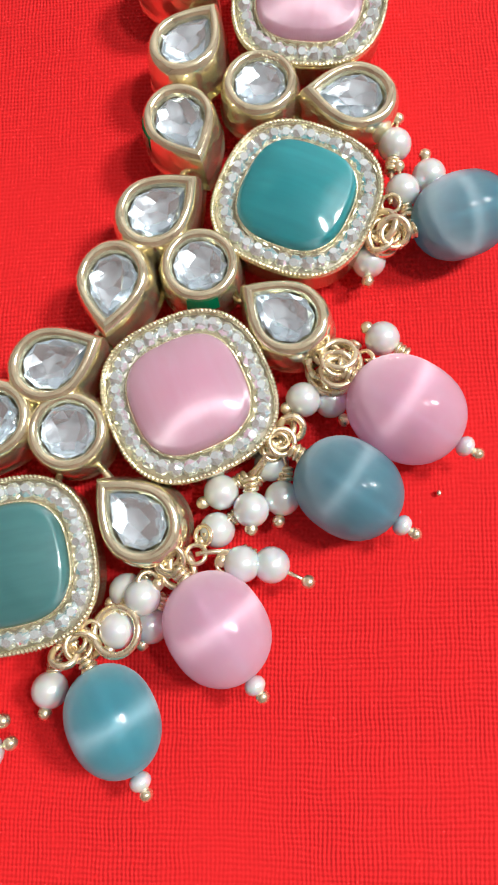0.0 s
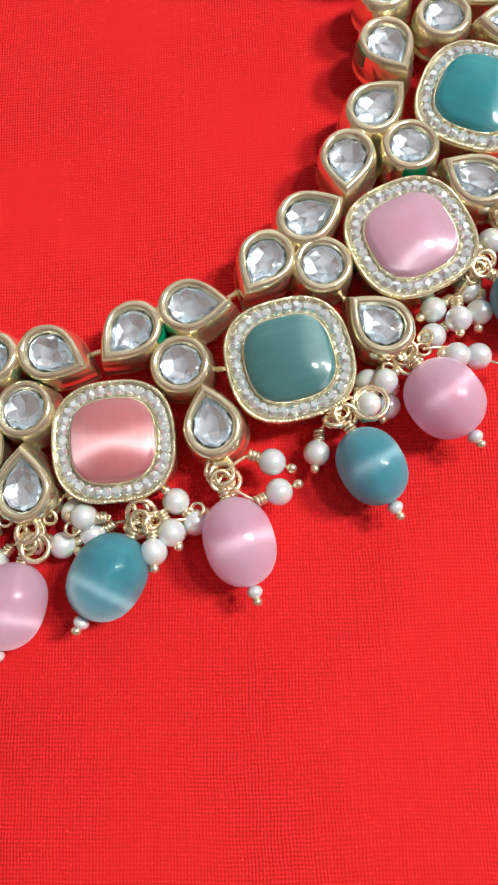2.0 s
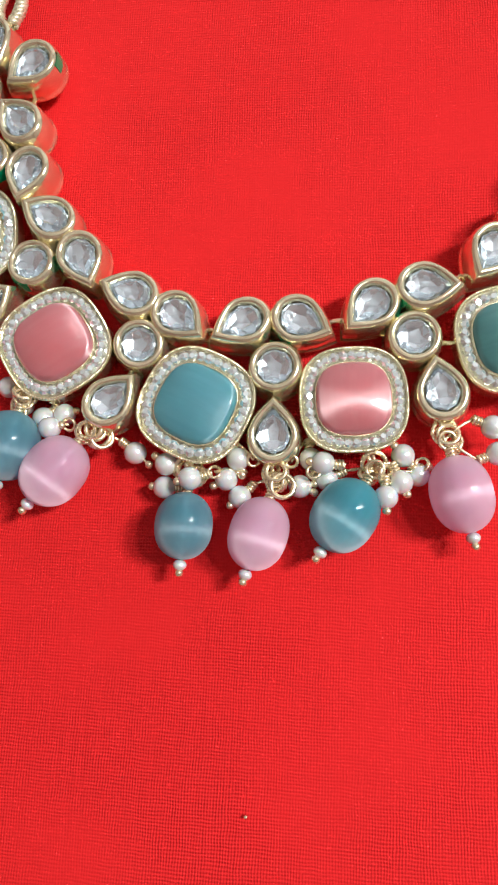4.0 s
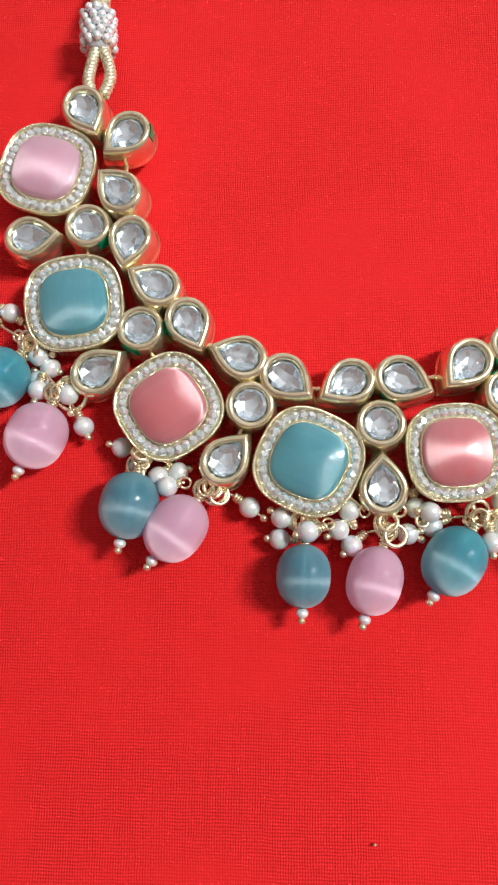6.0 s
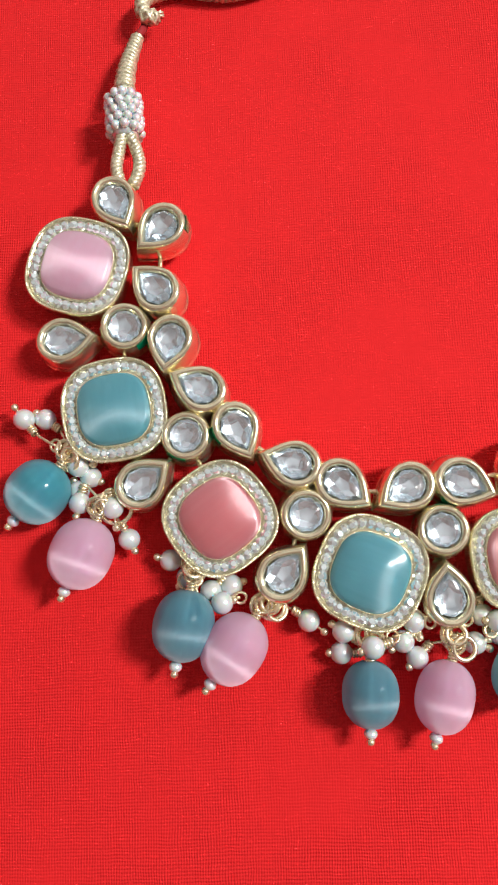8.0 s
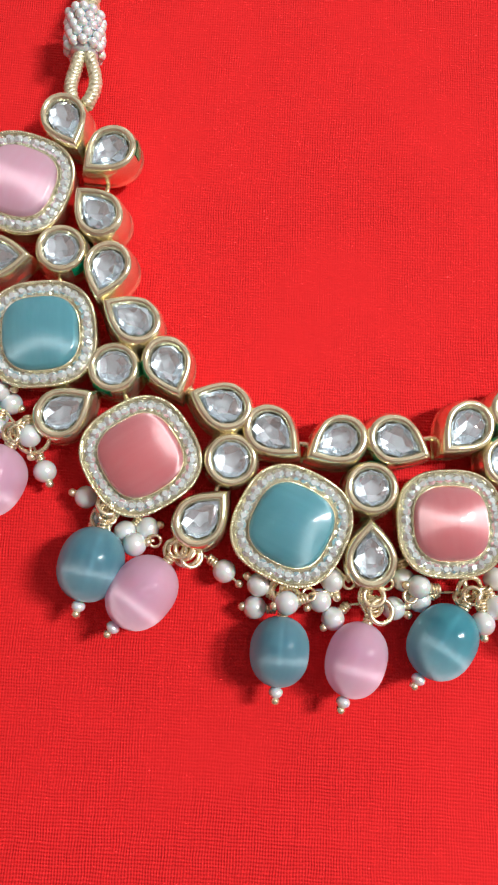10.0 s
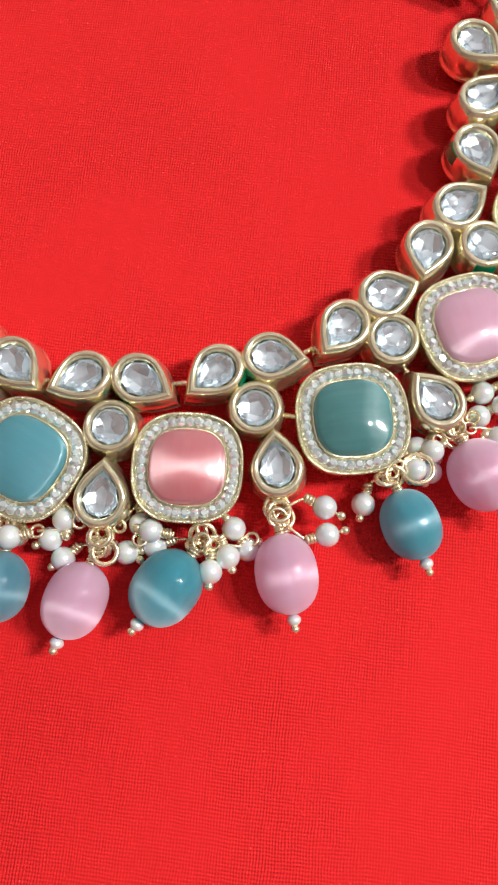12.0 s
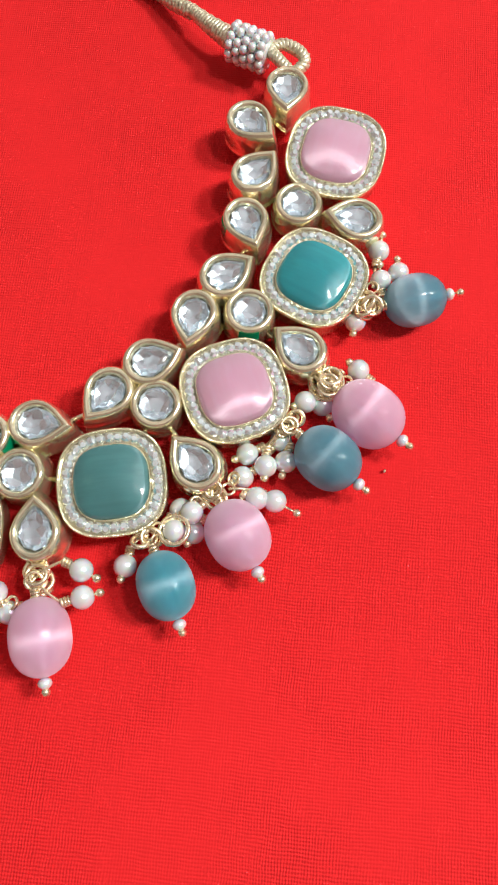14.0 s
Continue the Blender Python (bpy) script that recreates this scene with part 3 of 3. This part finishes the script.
def anchor(k):
    """The edge of the medallion or pear stone above a bead drop."""
    top = TOPS[k]
    homes = [(x, y, HALF) for x, y, *_ in MEDALLIONS] + [(x, y, 4.6) for x, y, _ in OUTER_DROPS]
    x, y, r = min(homes, key=lambda h: math.hypot(h[0] - top.x, h[1] - top.y) - h[2])
    d = Vector((top.x - x, top.y - y, 0)).normalized()
    return Vector((x, y, 0)) + d * (r - 0.2)


for k in range(len(BEADS)):
    edge, top = anchor(k), TOPS[k]
    way = top - edge
    turn = math.degrees(math.atan2(way.y, way.x))
    gap = math.hypot(way.x, way.y)
    jump_ring(edge.x + 0.8 * math.cos(radians(turn)), edge.y + 0.8 * math.sin(radians(turn)), 3.2, 1.5, 70, turn + 90)
    if gap > 1.5:
        mid = edge + way * 0.65
        jump_ring(mid.x, mid.y, 4.2, 1.75, random.uniform(-35, 35), turn)
for top in TOPS:
    for _ in range(3):
        jump_ring(top.x + random.uniform(-1.4, 1.4), top.y + random.uniform(-1.4, 1.4), random.uniform(3.0, 5.4), random.uniform(1.1, 1.7), random.uniform(-55, 55), random.uniform(0, 180))
for x, y, z, r, lean in ((-15.8, -7.6, 5.0, 2.2, 12), (-111.6, -0.8, 4.2, 2.6, -10), (-87.4, -17.2, 3.4, 1.9, 10), (-86.6, -17.6, 4.2, 1.6, -25), (5.2, 17.4, 4.0, 2.6, 15)):
    jump_ring(x, y, z, r, lean, random.uniform(0, 180))


# ---- links between the stones ----
def stone_link(ax, ay, bx, by):
    bm = bmesh.new()
    a, b = Vector((ax, ay, 2.6)), Vector((bx, by, 2.6))
    tube(bm, [a, (a + b) / 2 + Vector((0, 0, 0.2)), b], 0.42, 7)
    part("link", bm, GOLD_WIRE, necklace, "thin gold connecting link")


for a, b in zip(INNER_CHAIN, INNER_CHAIN[1:]):
    stone_link(a[0], a[1], b[0], b[1])
for k, (x, y) in enumerate(ROUNDS):
    for mx, my, *_ in (MEDALLIONS[8 - k], MEDALLIONS[7 - k]):
        stone_link(x, y, mx, my)
    stone_link(x, y, *OUTER_DROPS[k][:2])


# ---- cords with seed-pearl sliders ----
def along(points, count):
    """Even points on a smooth line through the given ones."""
    pts = [Vector(p) for p in points]
    pts = [2 * pts[0] - pts[1]] + pts + [2 * pts[-1] - pts[-2]]
    out = []
    for i in range(1, len(pts) - 2):
        p0, p1, p2, p3 = pts[i - 1:i + 3]
        for k in range(24):
            s = k / 24
            out.append(0.5 * (2 * p1 + (p2 - p0) * s + (2 * p0 - 5 * p1 + 4 * p2 - p3) * s * s + (3 * p1 - p0 - 3 * p2 + p3) * s ** 3))
    out.append(pts[-2])
    run = [0.0]
    for a, b in zip(out, out[1:]):
        run.append(run[-1] + (b - a).length)
    even = []
    for k in range(count):
        want, j = run[-1] * k / (count - 1), 1
        while j < len(run) - 1 and run[j] < want:
            j += 1
        s = (want - run[j - 1]) / max(1e-6, run[j] - run[j - 1])
        even.append(out[j - 1].lerp(out[j], s))
    return even, run[-1]


def twisted(bm, points, thick, pitch, strands=3):
    path, total = along(points, 2)
    count = max(12, int(total / pitch * 10))
    path, total = along(points, count)
    for s in range(strands):
        line, side = [], None
        for i, p in enumerate(path):
            ahead = (path[min(i + 1, count - 1)] - path[max(i - 1, 0)]).normalized()
            side = ahead.orthogonal() if side is None else side
            side = (side - ahead * side.dot(ahead)).normalized()
            ang = 2 * math.pi * (i / 10 + s / strands)
            line.append(p + thick * 0.45 * (math.cos(ang) * side + math.sin(ang) * ahead.cross(side)))
        tube(bm, line, thick * 0.56, 6)


bm = bmesh.new()
ball(bm, (0, 0, 0), 0.84, 10, 7)
SEED = mesh_of("seed_pearl", bm, PEARL)


def slider(x, y, turn, length):
    """A tube of seed pearls strung in rows."""
    bm = bmesh.new()
    rings(bm, [[(s, 2.3 * math.cos(2 * math.pi * k / 16), 2.3 * math.sin(2 * math.pi * k / 16)) for k in range(16)] for s in (-length / 2, length / 2)], True, True)
    core = part("pearl_slider", bm, PEARL, necklace, "slider tube strung with white seed pearls", at(x, y, 5.0, turn))
    rows = 5
    for i in range(rows):
        for k in range(11):
            a = 2 * math.pi * (k + 0.5 * (i % 2) + random.uniform(-0.12, 0.12)) / 11
            place("seed_pearl", SEED, core, at(-length / 2 + (i + 0.5) * length / rows + random.uniform(-0.1, 0.1), 2.75 * math.cos(a), 2.75 * math.sin(a)))


def cord_end(loop, middle, turn, length, cone):
    bm = bmesh.new()
    twisted(bm, loop, 1.15, 2.3, 3)
    part("cord_loop", bm, CORD, necklace, "gold thread loop holding the end stone")
    slider(*middle, turn, length)
    bm = bmesh.new()
    path, total = along(cone, 120)
    line, side, rad = [], None, []
    tube(bm, path[::6], [1.5 - 0.85 * i / 20 for i in range(len(path[::6]))], 10)
    for i, p in enumerate(path):
        ahead = (path[min(i + 1, 119)] - path[max(i - 1, 0)]).normalized()
        side = ahead.orthogonal() if side is None else side
        side = (side - ahead * side.dot(ahead)).normalized()
        r = 1.6 - 0.85 * i / 119
        line.append(p + r * (math.cos(i * 0.82) * side + math.sin(i * 0.82) * ahead.cross(side)))
    tube(bm, line, 0.5, 6)
    part("cord_whipping", bm, CORD, necklace, "tapering whipped gold thread end")


cord_end([(-109.9, 53.6, 6.1), (-110.7, 56.6, 5.9), (-110.6, 59.6, 5.3), (-109.7, 64.1, 5.1), (-108.7, 64.1, 5.1), (-107.1, 59.6, 5.3), (-106.9, 56.6, 5.7), (-107.9, 53.6, 5.9)],
         (-109.5, 67.2), 93, 7.6, [(-109.5, 72.1, 5.1), (-108.9, 77.1, 4.9), (-107.1, 83.6, 4.3)])
cord_end([(-4.9, 74.8, 5.3), (-7.4, 77.2, 5.7), (-8.8, 79.4, 5.3), (-6.6, 80.6, 5.5), (-3.6, 79.0, 5.7), (-2.6, 77.0, 5.5), (-4.2, 75.0, 5.1)],
         (-12.8, 80.0), 160, 7.6, [(-16.2, 81.4, 5.1), (-20.2, 84.4, 4.9), (-24.2, 88.2, 4.3)])


def plaited(bm, points, thick, pitch):
    """A round plaited cord: strands wound both ways over a core."""
    _, total = along(points, 2)
    count = max(24, int(total / pitch * 8))
    path, _ = along(points, count)
    tube(bm, path[::2], thick * 0.8, 8)
    for s in range(6):
        hand = 1 if s % 2 else -1
        line, side = [], None
        for i, p in enumerate(path):
            ahead = (path[min(i + 1, count - 1)] - path[max(i - 1, 0)]).normalized()
            side = ahead.orthogonal() if side is None else side
            side = (side - ahead * side.dot(ahead)).normalized()
            ang = hand * 2 * math.pi * (i / 8 + s / 6)
            r = thick * (0.8 + 0.12 * math.cos(math.pi * i / 4 + s))
            line.append(p + r * (math.cos(ang) * side + math.sin(ang) * ahead.cross(side)))
        tube(bm, line, thick * 0.3, 5)


bm = bmesh.new()
plaited(bm, [(-103.9, 88.4, 3.6), (-105.2, 87.9, 4.0), (-106.2, 89.2, 4.0), (-106.0, 92.0, 3.4), (-104.0, 94.3, 2.2), (-100.0, 95.6, 1.6), (-94.0, 94.6, 1.5), (-90.0, 94.2, 1.5),
             (-84.0, 95.4, 1.5), (-78, 98.2, 1.5), (-66, 103, 1.5), (-48, 103, 1.5), (-34, 96.4, 1.6), (-28.4, 91.8, 2.6), (-24.2, 88.2, 4.1)], 1.35, 3.2)
tie_cord = part("tie_cord", bm, CORD, necklace, "plaited pale gold tie cord")
bm = bmesh.new()
for k in range(9):
    a = 0.7 * k
    tip = Vector((-102.9 + 0.5 * math.cos(a), 88.2 + 0.9 * math.sin(a * 1.3), 3.4 + 0.5 * math.sin(a)))
    tube(bm, [(-104.2, 88.5, 3.6), (-103.5, 88.5 + 0.3 * math.sin(a), 3.8), tip], 0.16, 5)
part("frayed_end", bm, CORD, tie_cord, "frayed cord end")
bm = bmesh.new()
tube(bm, [(-107.0, 83.8, 4.5), (-106.6, 85.4, 3.4), (-106.2, 87.0, 2.6), (-105.6, 88.6, 3.2)], 0.7, 8)
part("red_thread", bm, RED_THREAD, tie_cord, "dark red thread joining the cord")

# ---- stray gold specks on the cloth ----
bm = bmesh.new()
ball(bm, (0, 0, 0.2), 0.28, 8, 6, (1.2, 0.9, 0.7))
SPECK = mesh_of("gold_speck", bm, GOLD_WIRE)
for x, y in ((15.5, 5.2), (-62.5, -71.0)):
    tagged(place("gold_speck", SPECK, None, at(x, y, 0.0, 40 * x)), "tiny gold speck lying on the red cloth", "speck", "stray specks")
